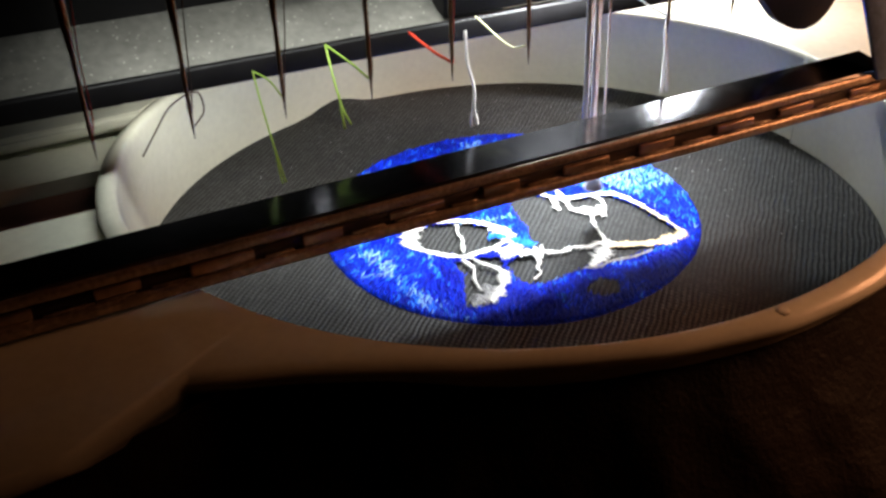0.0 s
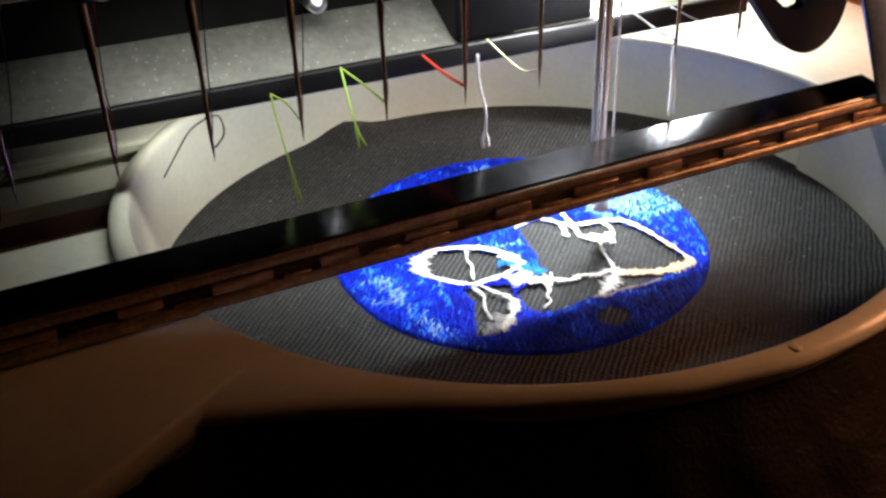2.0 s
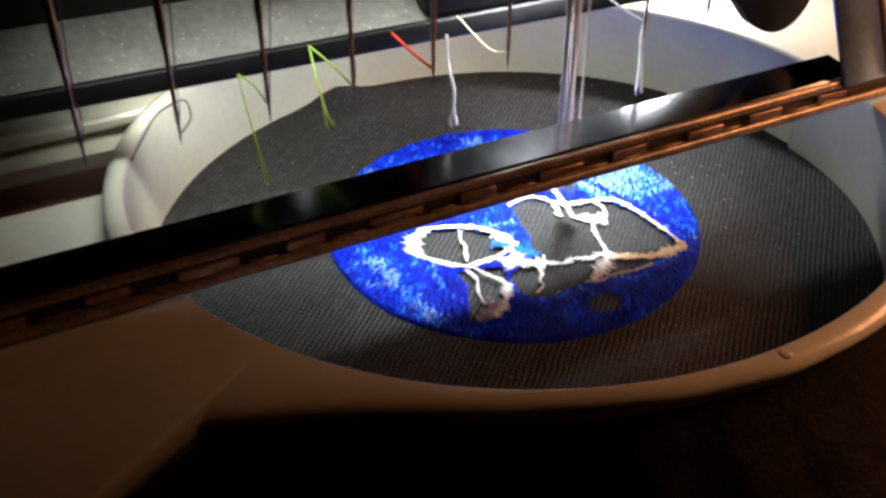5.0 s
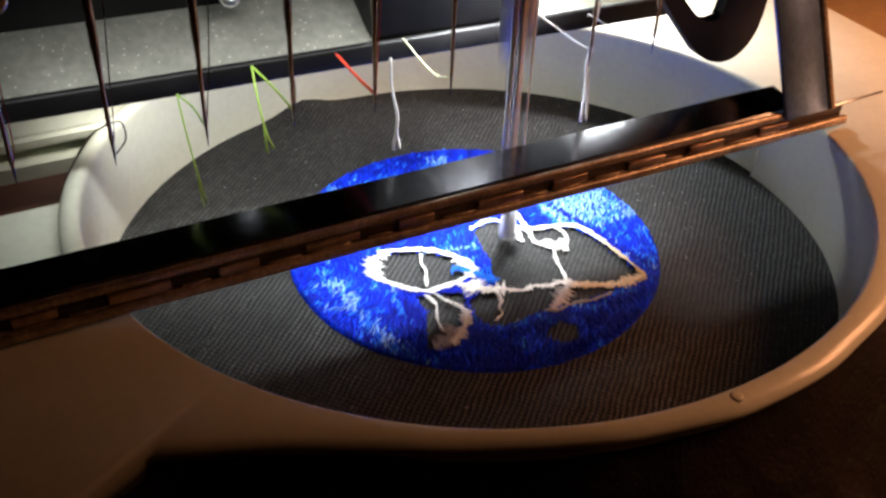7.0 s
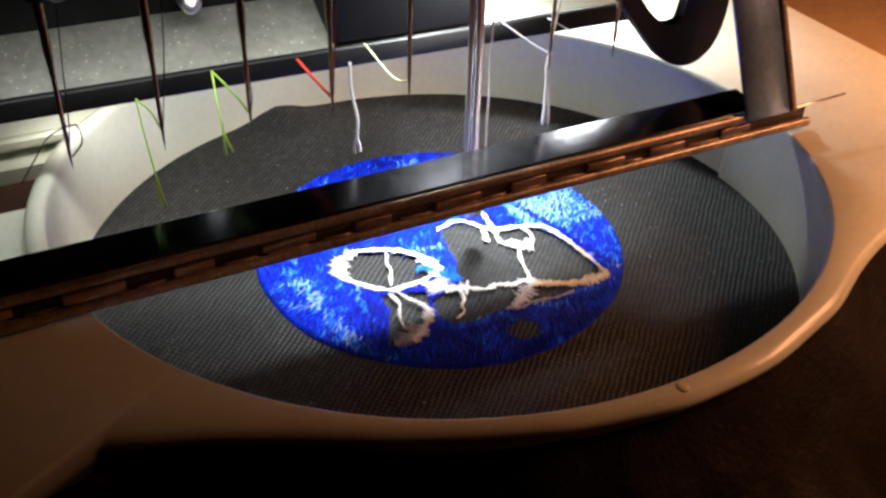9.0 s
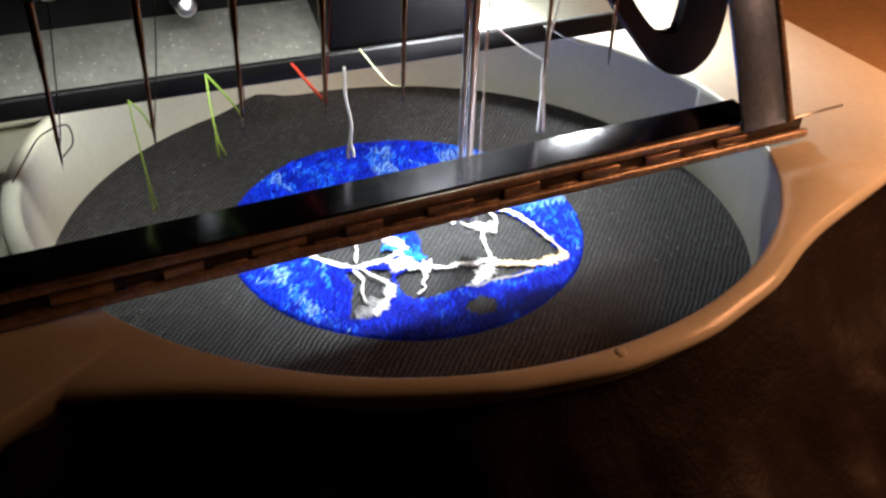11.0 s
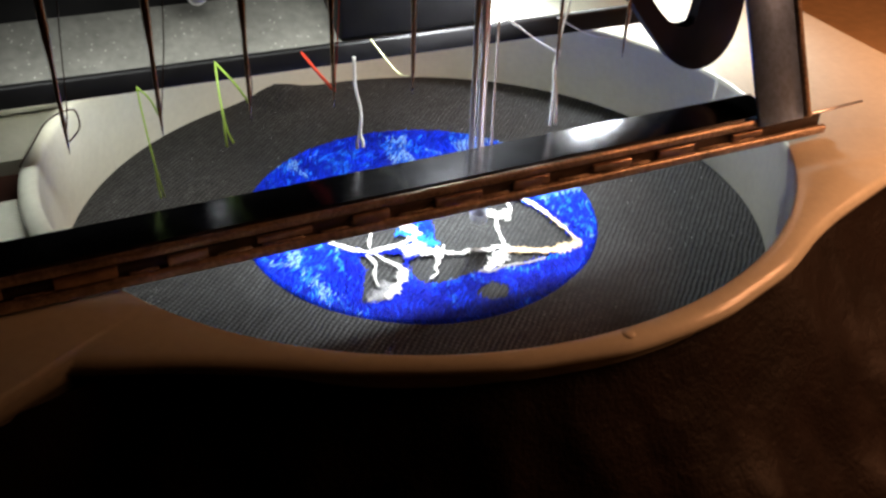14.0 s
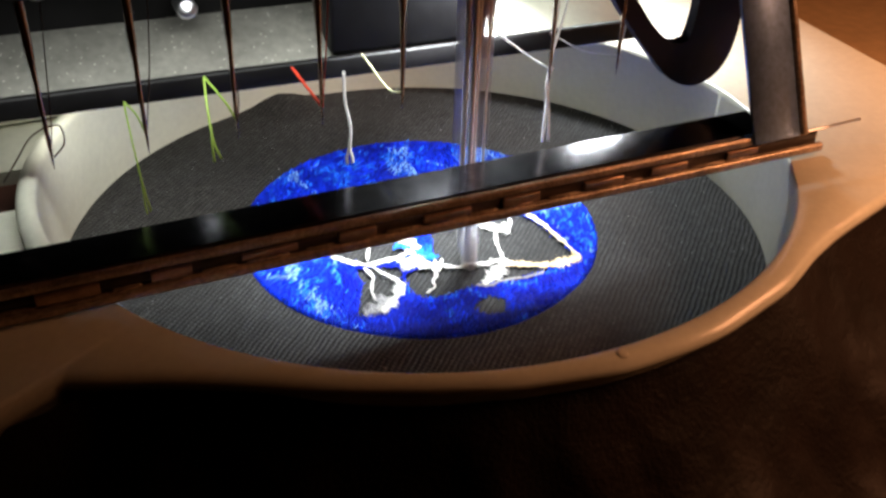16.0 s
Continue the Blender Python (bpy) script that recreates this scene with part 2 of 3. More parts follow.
def machine():
    body = tagged(new("embroidery_machine"), "black and grey multi-needle embroidery machine over the hoop", "machine")
    # sloping speckled grey plate with a black lip, close behind the needles
    tilt = pose(0.0, 0.0260, 0.1023, 0, 0, -2.6)
    bm = bmesh.new()
    slab(bm, ((0.0, 0.0), (0.0150, 0.0068), (0.0150, 0.0050), (0.0, -0.0020)), 0.235)
    base = part("base_plate", bm, SPECKLED, body, "speckled grey metal plate lit by the work light, glints painted on", smooth=False)
    base.matrix_local = pose(0.0, 0.0260, 0.1035, 0, 0, -2.6) @ pose(0.075, 0, 0, 0, 0, 90)
    # glare at the plate's right end, set as a piece in white
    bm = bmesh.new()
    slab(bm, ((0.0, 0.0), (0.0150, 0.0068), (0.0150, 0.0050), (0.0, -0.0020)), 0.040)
    base = part("plate_glare", bm, PLASTIC, body, "white end piece standing for glare on the plate", smooth=False)
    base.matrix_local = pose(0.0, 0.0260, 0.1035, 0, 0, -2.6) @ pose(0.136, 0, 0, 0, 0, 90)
    bm = bmesh.new()
    box(bm, -0.16, 0.138, -0.0015, 0.0016, -0.0036, 0.0012, 0.0006)
    part("plate_lip", bm, BLACK, body, "black front edge of the plate").matrix_local = tilt
    bm = bmesh.new()
    box(bm, -0.16, 0.094, 0.0150, 0.028, 0.0060, 0.16, 0.002)
    part("housing", bm, BLACK, body).matrix_local = tilt
    bm = bmesh.new()
    box(bm, 0.0605, 0.0945, -0.0008, 0.016, 0.0016, 0.060, 0.001)
    part("housing_end", bm, BLACK, body).matrix_local = tilt
    # hidden block, added to shade the left end of the hoop's wall
    bm = bmesh.new()
    box(bm, 0.060, 0.092, 0.0165, 0.040, 0.0010, 0.060, 0.002)
    part("shade_block", bm, BLACK, body).matrix_local = tilt
    # out of sight, added to keep the white lamps off the front rim
    bm = bmesh.new()
    box(bm, 0.096, 0.152, 0.027, 0.031, 0.1130, 0.175, 0.0008)
    part("light_blocker", bm, BLACK, body, "unseen black plate added to block lamp light")
    bm = bmesh.new()
    lathe(bm, ((0.0, -0.004), (0.0018, -0.004), (0.0022, -0.0034), (0.0022, 0.002), (0.0, 0.002)), (0.032, 0.0330, 0.1155), axis="Y")
    part("screw", bm, CHROME, body, "bright round screw head")
    # needle case above the needles
    bm = bmesh.new()
    box(bm, -0.14, 0.118, 0.003, 0.034, 0.136, 0.22, 0.002)
    part("needle_case", bm, BLACK, body)
    bm = bmesh.new()
    box(bm, -0.14, 0.118, 0.001, 0.0045, 0.1335, 0.1352, 0.0005)
    part("case_lip", bm, CHROME, body, "thin bright lower edge of the needle case")
    # column that carries head and plate down to the table
    bm = bmesh.new()
    box(bm, -0.16, 0.09, 0.15, 0.30, 0.0, 0.30, 0.006)
    part("column", bm, BLACK, body)
    bm = bmesh.new()
    box(bm, -0.14, 0.09, 0.035, 0.20, 0.20, 0.29, 0.006)
    part("arm", bm, BLACK, body)
    return body


machine()


def needle(index, thread, tone):
    x = index * PITCH
    bar = tagged(new("needle"), "thin steel embroidery needle with " + tone + " thread in its eye", "needle", "row of needles")
    bar.location = (x, 0, 0.100)
    bm = bmesh.new()
    lathe(bm, ((0.00004, 0.0), (0.00020, 0.0020), (0.00036, 0.0052), (0.00044, 0.0062), (0.00040, 0.0072), (0.00046, 0.0185), (0.00078, 0.0235), (0.00082, 0.034), (0.00082, 0.036)), turns=14)
    part("blade", bm, STEEL, bar)
    bm = bmesh.new()
    lathe(bm, ((0.0, 0.0325), (0.0018, 0.0325), (0.0021, 0.0330), (0.0021, 0.055), (0.0, 0.055)), turns=18)
    clamp = part("clamp", bm, BLACK, bar)
    bm = bmesh.new()
    lathe(bm, ((0.0, -0.0046), (0.0016, -0.0046), (0.0021, -0.0042), (0.0021, -0.0018), (0.0, -0.0018)), (0.0030, 0.0, 0.0352), axis="Y")
    part("clamp_screw", bm, CHROME, clamp, "small chrome screw")
    bm = bmesh.new()
    sway = 0.0012 * math.sin(index * 2.3)
    tube(bm, smooth_line(((0, -0.0006, 0.0040), (0.0010, 0.0012, 0.0080), (0.0022 + sway, 0.004, 0.018), (0.0036 + sway, 0.006, 0.032), (0.0042, 0.007, 0.05))), 0.00013, 5)
    part("thread", bm, thread, bar, tone + " thread running down to the eye")
    return bar


for i, thread, tone in ((-3, BROWN, "dark"), (-2, BROWN, "dark"), (-1, RED, "red"), (0, BROWN, "dark"), (1, BROWN, "dark"), (2, BROWN, "dark"), (3, RED, "red"), (4, GREYT, "grey"), (6, LOOSE_WHITE, "white"), (7, LOOSE_WHITE, "white")):
    needle(i, thread, tone)


def tail(name, mat, label, lines, radius=0.00030):
    bm = bmesh.new()
    for line in lines:
        tube(bm, smooth_line(line), radius, 6)
    tagged(part(name, bm, mat), label, "thread")


E_Z = 0.1040
tail("thread_tail", GREEN, "lime green thread tail hanging from a needle eye", [((0.017, 0.0004, E_Z), (0.0163, 0.006, 0.1055), (0.0150, 0.012, 0.1055)), ((0.0150, 0.012, 0.1055), (0.0150, 0.009, 0.100), (0.0152, 0.004, 0.0925), (0.0158, 0.0015, 0.0865)), ((0.0152, 0.004, 0.0925), (0.0150, 0.002, 0.0885), (0.0150, 0.0005, 0.0868))], 0.00019)
tail("thread_tail", GREEN, "lime green thread tail with a forked end", [((0.034, 0.0004, E_Z), (0.0335, 0.008, 0.1045), (0.0318, 0.018, 0.1055)), ((0.0318, 0.018, 0.1055), (0.0308, 0.012, 0.101), (0.0304, 0.007, 0.0965), (0.0312, 0.005, 0.0935)), ((0.0306, 0.009, 0.0985), (0.0300, 0.0065, 0.0960), (0.0298, 0.0048, 0.0930))], 0.00024)
tail("thread_tail", RED, "short red thread tail behind a needle", [((0.051, 0.0004, E_Z), (0.0513, 0.009, 0.1032), (0.0505, 0.019, 0.1042))], 0.00033)
tail("thread_tail", LOOSE_WHITE, "white thread tail hanging straight with a frayed end", [((0.0590, 0.010, 0.1058), (0.0586, 0.0085, 0.1000), (0.0590, 0.0065, 0.0945), (0.0584, 0.0055, 0.0905), (0.0587, 0.0050, 0.0878)), ((0.0582, 0.0056, 0.0900), (0.0576, 0.0052, 0.0885), (0.0575, 0.0048, 0.0870)), ((0.0582, 0.0056, 0.0905), (0.0588, 0.0052, 0.0885), (0.0586, 0.0046, 0.0872))], 0.00033)
tail("thread_tail", YELLOW, "pale yellow thread tail behind a needle", [((0.068, 0.0004, E_Z), (0.068, 0.008, 0.1015), (0.0665, 0.020, 0.1045))], 0.00020)
tail("thread_tail", LOOSE_WHITE, "twisted white thread tail hanging from a needle eye", [((0.102, 0.0004, E_Z), (0.1026, 0.0012, 0.101), (0.1022, 0.0004, 0.094), (0.1018, 0.0, 0.0865)), ((0.1028, 0.0004, E_Z), (0.1020, 0.0008, 0.100), (0.1028, 0.0002, 0.094), (0.1030, -0.0004, 0.0868))], 0.00034)
tail("thread_tail", LOOSE_WHITE, "loose white thread looping to the stitching needle", [((0.102, 0.0004, E_Z), (0.0985, 0.002, 0.1062), (0.093, 0.003, 0.1105), (0.089, 0.003, 0.1135)), ((0.102, 0.0004, E_Z), (0.1045, 0.003, 0.108), (0.108, 0.006, 0.114), (0.110, 0.008, 0.119))], 0.00024)


tail("thread_tail", BROWN, "dark thread end curling from a needle eye", [((0.0, 0.0004, 0.1085), (-0.003, 0.003, 0.1055), (-0.0060, 0.004, 0.1010), (-0.0090, 0.003, 0.0975)), ((0.0, 0.0004, 0.1085), (0.0024, 0.002, 0.1075), (0.0026, 0.001, 0.1045), (0.0004, 0.0, 0.1025))], 0.00016)
tail("thread_tail", BROWN, "dark thread end beside a needle", [((-0.034, 0.0004, 0.1060), (-0.0345, 0.004, 0.1050), (-0.0325, 0.007, 0.1045)), ((-0.034, 0.0004, 0.1060), (-0.0365, 0.003, 0.1020), (-0.0375, 0.003, 0.0960))], 0.00018)
tail("thread_tail", LOOSE_WHITE, "pale loose thread arching between needles", [((0.119, 0.0004, 0.1045), (0.1125, 0.004, 0.1050), (0.106, 0.008, 0.1085)), ((0.119, 0.0004, 0.1045), (0.1225, 0.004, 0.1070), (0.1250, 0.007, 0.1130))], 0.00014)


def presser():
    """The presser foot on its slim rods; it strokes up and down."""
    foot = tagged(new("presser_foot"), "bright chrome presser foot on slim rods, stitching the patch", "presser foot")
    for x, y, r in ((-0.0026, 0.0003, 0.00055), (-0.0012, -0.0004, 0.00048), (0.0002, 0.0006, 0.00034), (0.0024, 0.0004, 0.00022)):
        bm = bmesh.new()
        lathe(bm, ((0.0, 0.0080), (r, 0.0080), (r * 1.1, 0.0090), (r * 1.1, 0.110), (0.0, 0.110)), (x, y, 0), 10)
        part("rod", bm, POLISHED, foot)
    bm = bmesh.new()
    lathe(bm, ((0.0013, 0.0018), (0.0019, 0.0010), (0.0022, 0.0013), (0.0022, 0.0018), (0.0018, 0.0024), (0.0017, 0.0088), (0.0015, 0.0088)), turns=20)
    part("foot", bm, POLISHED, foot)
    return foot


FOOT = presser()


def needle_bar():
    """The driven needle bar, whose clamp comes down beside the foot at the bottom of its stroke."""
    bar = tagged(new("needle_bar"), "dark plated needle bar with its clamp and driven needle", "needle bar")
    bm = bmesh.new()
    lathe(bm, ((0.0, 0.0100), (0.0034, 0.0100), (0.0040, 0.0108), (0.0040, 0.0900), (0.0, 0.0900)), turns=26)
    part("sleeve", bm, NEEDLE_BAR, bar)
    bm = bmesh.new()
    lathe(bm, ((0.0, 0.0), (0.0014, 0.0), (0.0018, 0.0006), (0.0018, 0.0102), (0.0, 0.0102)), turns=18)
    part("clamp", bm, NEEDLE_BAR, bar)
    bm = bmesh.new()
    lathe(bm, ((0.00004, -0.0330), (0.00024, -0.0290), (0.00042, -0.0240), (0.00050, -0.0060), (0.00075, -0.0020), (0.00075, 0.0005), (0.0, 0.0005)), turns=12)
    part("blade", bm, STEEL, bar)
    return bar


NEEDLE_BAR_THING = needle_bar()


def guard_bar():
    """Long slotted bar before the needles, with its upright bracket."""
    bar = tagged(new("guard_bar"), "long glossy black bar with slotted brass edge and upright bracket", "bar")
    bm = bmesh.new()
    section = ((-0.0068, 0.0886), (-0.0062, 0.0882), (-0.0062, 0.0828), (-0.0180, 0.0828), (-0.0180, 0.0886), (-0.0174, 0.0890), (-0.0074, 0.0890))
    ends = [[bm.verts.new((x, y, z)) for y, z in section] for x in (-0.22, 0.150)]
    bm.faces.new(ends[0]), bm.faces.new(ends[1])
    for v in ends[1]:
        v.co.x += (v.co.y + 0.018) * 0.15
    for i in range(len(section)):
        j = (i + 1) % len(section)
        bm.faces.new((ends[0][i], ends[0][j], ends[1][j], ends[1][i]))
    part("top", bm, BAR_TOP, bar, "glossy black top", smooth=False)
    for z0, z1, y, x1 in ((0.0868, 0.0888, -0.0192, 0.150), (0.0817, 0.0838, -0.0196, 0.166)):
        bm = bmesh.new()
        box(bm, -0.22, x1, y, -0.0178, z0, z1, 0.00065, 4)
        part("rail", bm, BRASS, bar, "worn copper-brown rail")
    # the slots are shallow, so their shade is put into a darker brass
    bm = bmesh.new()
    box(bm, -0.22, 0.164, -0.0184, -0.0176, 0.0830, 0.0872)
    part("slot_back", bm, BRASS_SHADED, bar)
    rng = random.Random(9)
    x, k = -0.215, 0
    while x < 0.145:
        long = 0.0092 + 0.0018 * math.sin(k * 1.7)
        if k % 2:
            bm = bmesh.new()
            box(bm, x, x + long, -0.0190 - 0.0002 * (k % 3), -0.0180, 0.0845 + rng.uniform(-0.0002, 0.0002), 0.0864 + rng.uniform(-0.0003, 0.0001), 0.00025, 2)
            part("tab", bm, TAB, bar)
        bm = bmesh.new()
        box(bm, x + rng.uniform(0, 0.003), x + long - rng.uniform(0, 0.002), -0.0189, -0.0180, 0.0838, 0.0843, 0.00012, 1)
        part("sliver", bm, BRASS, bar)
        x += long * 0.98
        k += 1
    bm = bmesh.new()
    lathe(bm, ((0.0, 0.0), (0.00035, 0.0), (0.00035, 0.028), (0.0, 0.028)), turns=8)
    w = part("wire", bm, CHROME, bar, "thin wire end")
    w.matrix_local = pose(0.147, -0.0195, 0.0875, 0, 88, 0)
    bm = bmesh.new()
    box(bm, 0.0, 0.0128, -0.0006, 0.0006, -0.001, 0.070, 0.0003, 1)
    u = part("bracket", bm, BRACKET, bar, "brushed steel upright")
    u.matrix_local = pose(0.1445, -0.0195, 0.0885, -26, 0, 0)
    bm = bmesh.new()
    box(bm, 0.0129, 0.0145, -0.0012, 0.0030, -0.001, 0.070, 0.0003, 1)
    u = part("bracket_edge", bm, BRASS, bar)
    u.matrix_local = pose(0.1445, -0.0195, 0.0885, -26, 0, 0)


guard_bar()


def hook():
    bm = bmesh.new()
    outer = [(0.1080, 0.1300), (0.1185, 0.1145), (0.1295, 0.1010), (0.1340, 0.0965), (0.1395, 0.0940), (0.1445, 0.0945), (0.1485, 0.0980), (0.1505, 0.1040), (0.1510, 0.1150), (0.1515, 0.150)]
    inner = [(0.1395, 0.150), (0.1385, 0.1110), (0.1372, 0.1058), (0.1345, 0.1048), (0.1290, 0.1085), (0.1220, 0.1170), (0.1130, 0.1300)]
    outer = [(p.x, p.z) for p in smooth_line([(x, 0, z) for x, z in outer], 4)]
    inner = [(p.x, p.z) for p in smooth_line([(x, 0, z) for x, z in inner], 3)]
    slab(bm, outer + inner, 0.0030)
    bmesh.ops.bevel(bm, geom=[e for e in bm.edges if abs(e.verts[0].co.y - e.verts[1].co.y) < 1e-6], offset=0.0004, segments=2, affect="EDGES")
    tagged(part("hook_plate", bm, HOOK, smooth=False), "blue-black enamelled u-shaped hook plate beside the needles", "hook")


hook()

# ---- hoop and garment, which move together ----
HOME = Vector((0.0755, 0.0, 0.0))
FABRIC_Z, RIM_Z = 0.0568, 0.0808
OUTLINE = ((0.141, -0.050), (0.141, 0.12), (-0.030, 0.12), (-0.030, 0.0845), (-0.050, 0.0745), (-0.067, 0.0590), (-0.0790, 0.0400), (-0.0860, 0.0180), (-0.0875, 0.0), (-0.0870, -0.012), (-0.22, -0.012), (-0.22, -0.066),
           (-0.112, -0.0615), (-0.0876, -0.0588), (-0.0860, -0.0510), (-0.070, -0.0568), (-0.060, -0.0615), (-0.045, -0.0690), (-0.0315, -0.0745), (-0.016, -0.0800), (0.005, -0.0835), (0.019, -0.0826), (0.028, -0.0812),
           (0.048, -0.0745), (0.060, -0.0675), (0.070, -0.0630), (0.082, -0.0588), (0.099, -0.0530))


def outline_reach(cx, cy, a):
    """How far the hoop's outline lies from the ring's centre in the direction a."""
    d = Vector((math.cos(a), math.sin(a)))
    best = 1.0
    n = len(OUTLINE)
    for i in range(n):
        p, q = Vector(OUTLINE[i]), Vector(OUTLINE[(i + 1) % n])
        p, q = p - Vector((cx, cy)), q - Vector((cx, cy))
        e = q - p
        det = d.x * -e.y + d.y * e.x
        if abs(det) < 1e-12:
            continue
        s = (p.x * -e.y + p.y * e.x) / det
        u = (d.x * p.y - d.y * p.x) / det
        if s > 0 and -1e-6 <= u <= 1 + 1e-6:
            best = min(best, s)
    return best


def ell(cx, cy, a, b, t, turn=0.0):
    u, v = a * math.cos(t), b * math.sin(t)
    return Vector((cx + u * math.cos(turn) - v * math.sin(turn), cy + u * math.sin(turn) + v * math.cos(turn)))


def hoop():
    ob = tagged(new("embroidery_hoop"), "ivory plastic embroidery hoop with wide side brackets", "hoop")
    verts, faces = [], []
    count = 720
    tops = [ell(0.0014, 0.0008, 0.0850, 0.0786, 2 * math.pi * i / count, -0.287) for i in range(count)]
    angles = [math.atan2(p.y - 0.0008, p.x - 0.0014) for p in tops]
    reach = [outline_reach(0.0014, 0.0008, a) for a in angles]
    for _ in range(3):
        reach = [sum(reach[(i + k) % count] for k in range(-3, 4)) / 7 if max(abs(reach[(i + k) % count] - reach[i]) for k in range(-3, 4)) < 0.003 else reach[i] for i in range(count)]
    for i in range(count):
        top, a = tops[i], angles[i]
        d = Vector((math.cos(a), math.sin(a)))
        low = ell(0.0015, -0.0011, 0.0845, 0.0830, a)
        if (low - top).dot(d) > -0.0012 and d.y < 0:
            low = top - d * 0.0012
        if 106 < math.degrees(a) % 360 < 187:
            reach[i] = (top - Vector((0.0014, 0.0008))).length + 0.0044
        edge = Vector((0.0014, 0.0008)) + d * reach[i]
        rows = [(low, FABRIC_Z - 0.004), (low, FABRIC_Z), (low.lerp(top, 0.9), RIM_Z - 0.0016), (top + d * 0.0002, RIM_Z - 0.0005), (top + d * 0.0008, RIM_Z)]
        for back, down in ((0.0022, 0.0), (0.0010, 0.0004), (0.0003, 0.0012), (0.0, 0.0018), (0.0006, 0.0034), (0.0025, 0.0044)):
            rows.append((edge - d * back, RIM_Z - down))
        rows += [(edge - d * min(0.012, (reach[i] - (top - Vector((0.0014, 0.0008))).length) * 0.5), RIM_Z - 0.0060), (low + d * 0.0016, FABRIC_Z - 0.004)]
        verts += [(p.x, p.y, z) for p, z in rows]
    k = len(rows)
    for i in range(count):
        j = (i + 1) % count
        for r in range(k - 1):
            faces.append((i * k + r, j * k + r, j * k + r + 1, i * k + r + 1))
        faces.append((i * k + k - 1, j * k + k - 1, j * k, i * k))
    ring = raw("frame", verts, faces, PLASTIC, ob)
    # wing of the bracket that lies over the carriage
    bm = bmesh.new()
    wing = ((-0.22, 0.0530), (-0.0690, 0.0530), (-0.0610, 0.0620), (-0.0500, 0.0720), (-0.0280, 0.0830), (-0.0280, 0.119), (-0.22, 0.119))
    low_ring, high_ring = ([bm.verts.new((x, y, RIM_Z - z)) for x, y in wing] for z in (0.0046, 0.0007))
    bm.faces.new(low_ring), bm.faces.new(high_ring)
    for i in range(len(wing)):
        j = (i + 1) % len(wing)
        bm.faces.new((low_ring[i], low_ring[j], high_ring[j], high_ring[i]))
    bmesh.ops.bevel(bm, geom=[e for e in bm.edges if abs(e.verts[0].co.z - e.verts[1].co.z) < 1e-6], offset=0.0012, segments=3, affect="EDGES")
    part("bracket_wing", bm, PLASTIC, ob, smooth=False)
    # small ejector mark on the rim
    bm = bmesh.new()
    lathe(bm, ((0.0, 0.0), (0.0012, 0.0), (0.0012, 0.0002), (0.0008, 0.0004), (0.0, 0.0004)), (0.0055, -0.0806, RIM_Z - 0.0002), 16)
    part("stud", bm, PLASTIC, ring)
    return ob


HOOP = hoop()


def carriage():
    """Beam beside the hoop that follows its sideways steps, with a red-brown strip let into its top."""
    ob = tagged(new("carriage_beam"), "ivory plastic carriage beam with a recessed red-brown strip", "beam")
    top = RIM_Z - 0.0066

    def end(y):
        return 0.0014 - math.sqrt(max(0.0, 0.0878 ** 2 - min(0.085, abs(y - 0.012)) ** 2))

    for name, y0, y1, z1, mat in (("front_rail", 0.004, 0.0325, top, PLASTIC), ("back_rail", 0.0505, 0.118, top, PLASTIC), ("sunk_strip", 0.0327, 0.0503, top - 0.0035, RED_BROWN), ("web", 0.0327, 0.0503, top - 0.0078, PLASTIC)):
        bm = bmesh.new()
        n = 14
        rows = [y0 + (y1 - y0) * i / n for i in range(n + 1)]
        outline = [(-0.26, y0), *((end(y), y) for y in rows), (-0.26, y1)]
        z0 = z1 - (0.004 if mat is RED_BROWN else 0.014)
        a = [bm.verts.new((x, y, z0)) for x, y in outline]
        b = [bm.verts.new((x, y, z1)) for x, y in outline]
        bm.faces.new(a), bm.faces.new(b)
        for i in range(len(a)):
            j = (i + 1) % len(a)
            bm.faces.new((a[i], a[j], b[j], b[i]))
        if mat is PLASTIC and name != "web":
            edges = [e for e in bm.edges if e.verts[0].co.z == z1 and e.verts[1].co.z == z1]
            bmesh.ops.bevel(bm, geom=edges, offset=0.0012, segments=3, affect="EDGES")
        part(name, bm, mat, ob, smooth=False)
    return ob


CARRIAGE = carriage()

# outlines of the stitched design, in millimetres from the patch's centre
EYE = ((-25.5, 3), (-21, 5), (-17, 4.5), (-10.5, 1.5), (-6, -4), (-5, -9), (-10.5, -11.5), (-18.5, -11.5), (-23.5, -7), (-26.5, -2))
HEAD = ((2, 5), (8.5, 6.5), (14.5, 0), (25.5, -3.5), (28.5, -12), (29.8, -27), (21.5, -28.5), (9.5, -29), (2.5, -28), (-6.5, -29), (-9.5, -29), (-12.5, -25), (-11.5, -18), (-2.5, -15.5), (0.5, -5))
NECK = ((-21.5, -12), (-21.5, -18), (-26.5, -29), (-20.5, -30.5), (-17.5, -27), (-12.5, -21), (-11, -15), (-16, -13))
HOLE = ((-0.8, -34), (3.5, -32), (6.5, -35), (4.5, -39), (0.5, -39), (-1.8, -36))


def inside(p, poly):
    hit = False
    n = len(poly)
    for i in range(n):
        (x0, y0), (x1, y1) = poly[i], poly[(i + 1) % n]
        if (y0 > p[1]) != (y1 > p[1]) and p[0] < (x1 - x0) * (p[1] - y0) / (y1 - y0) + x0:
            hit = not hit
    return hit


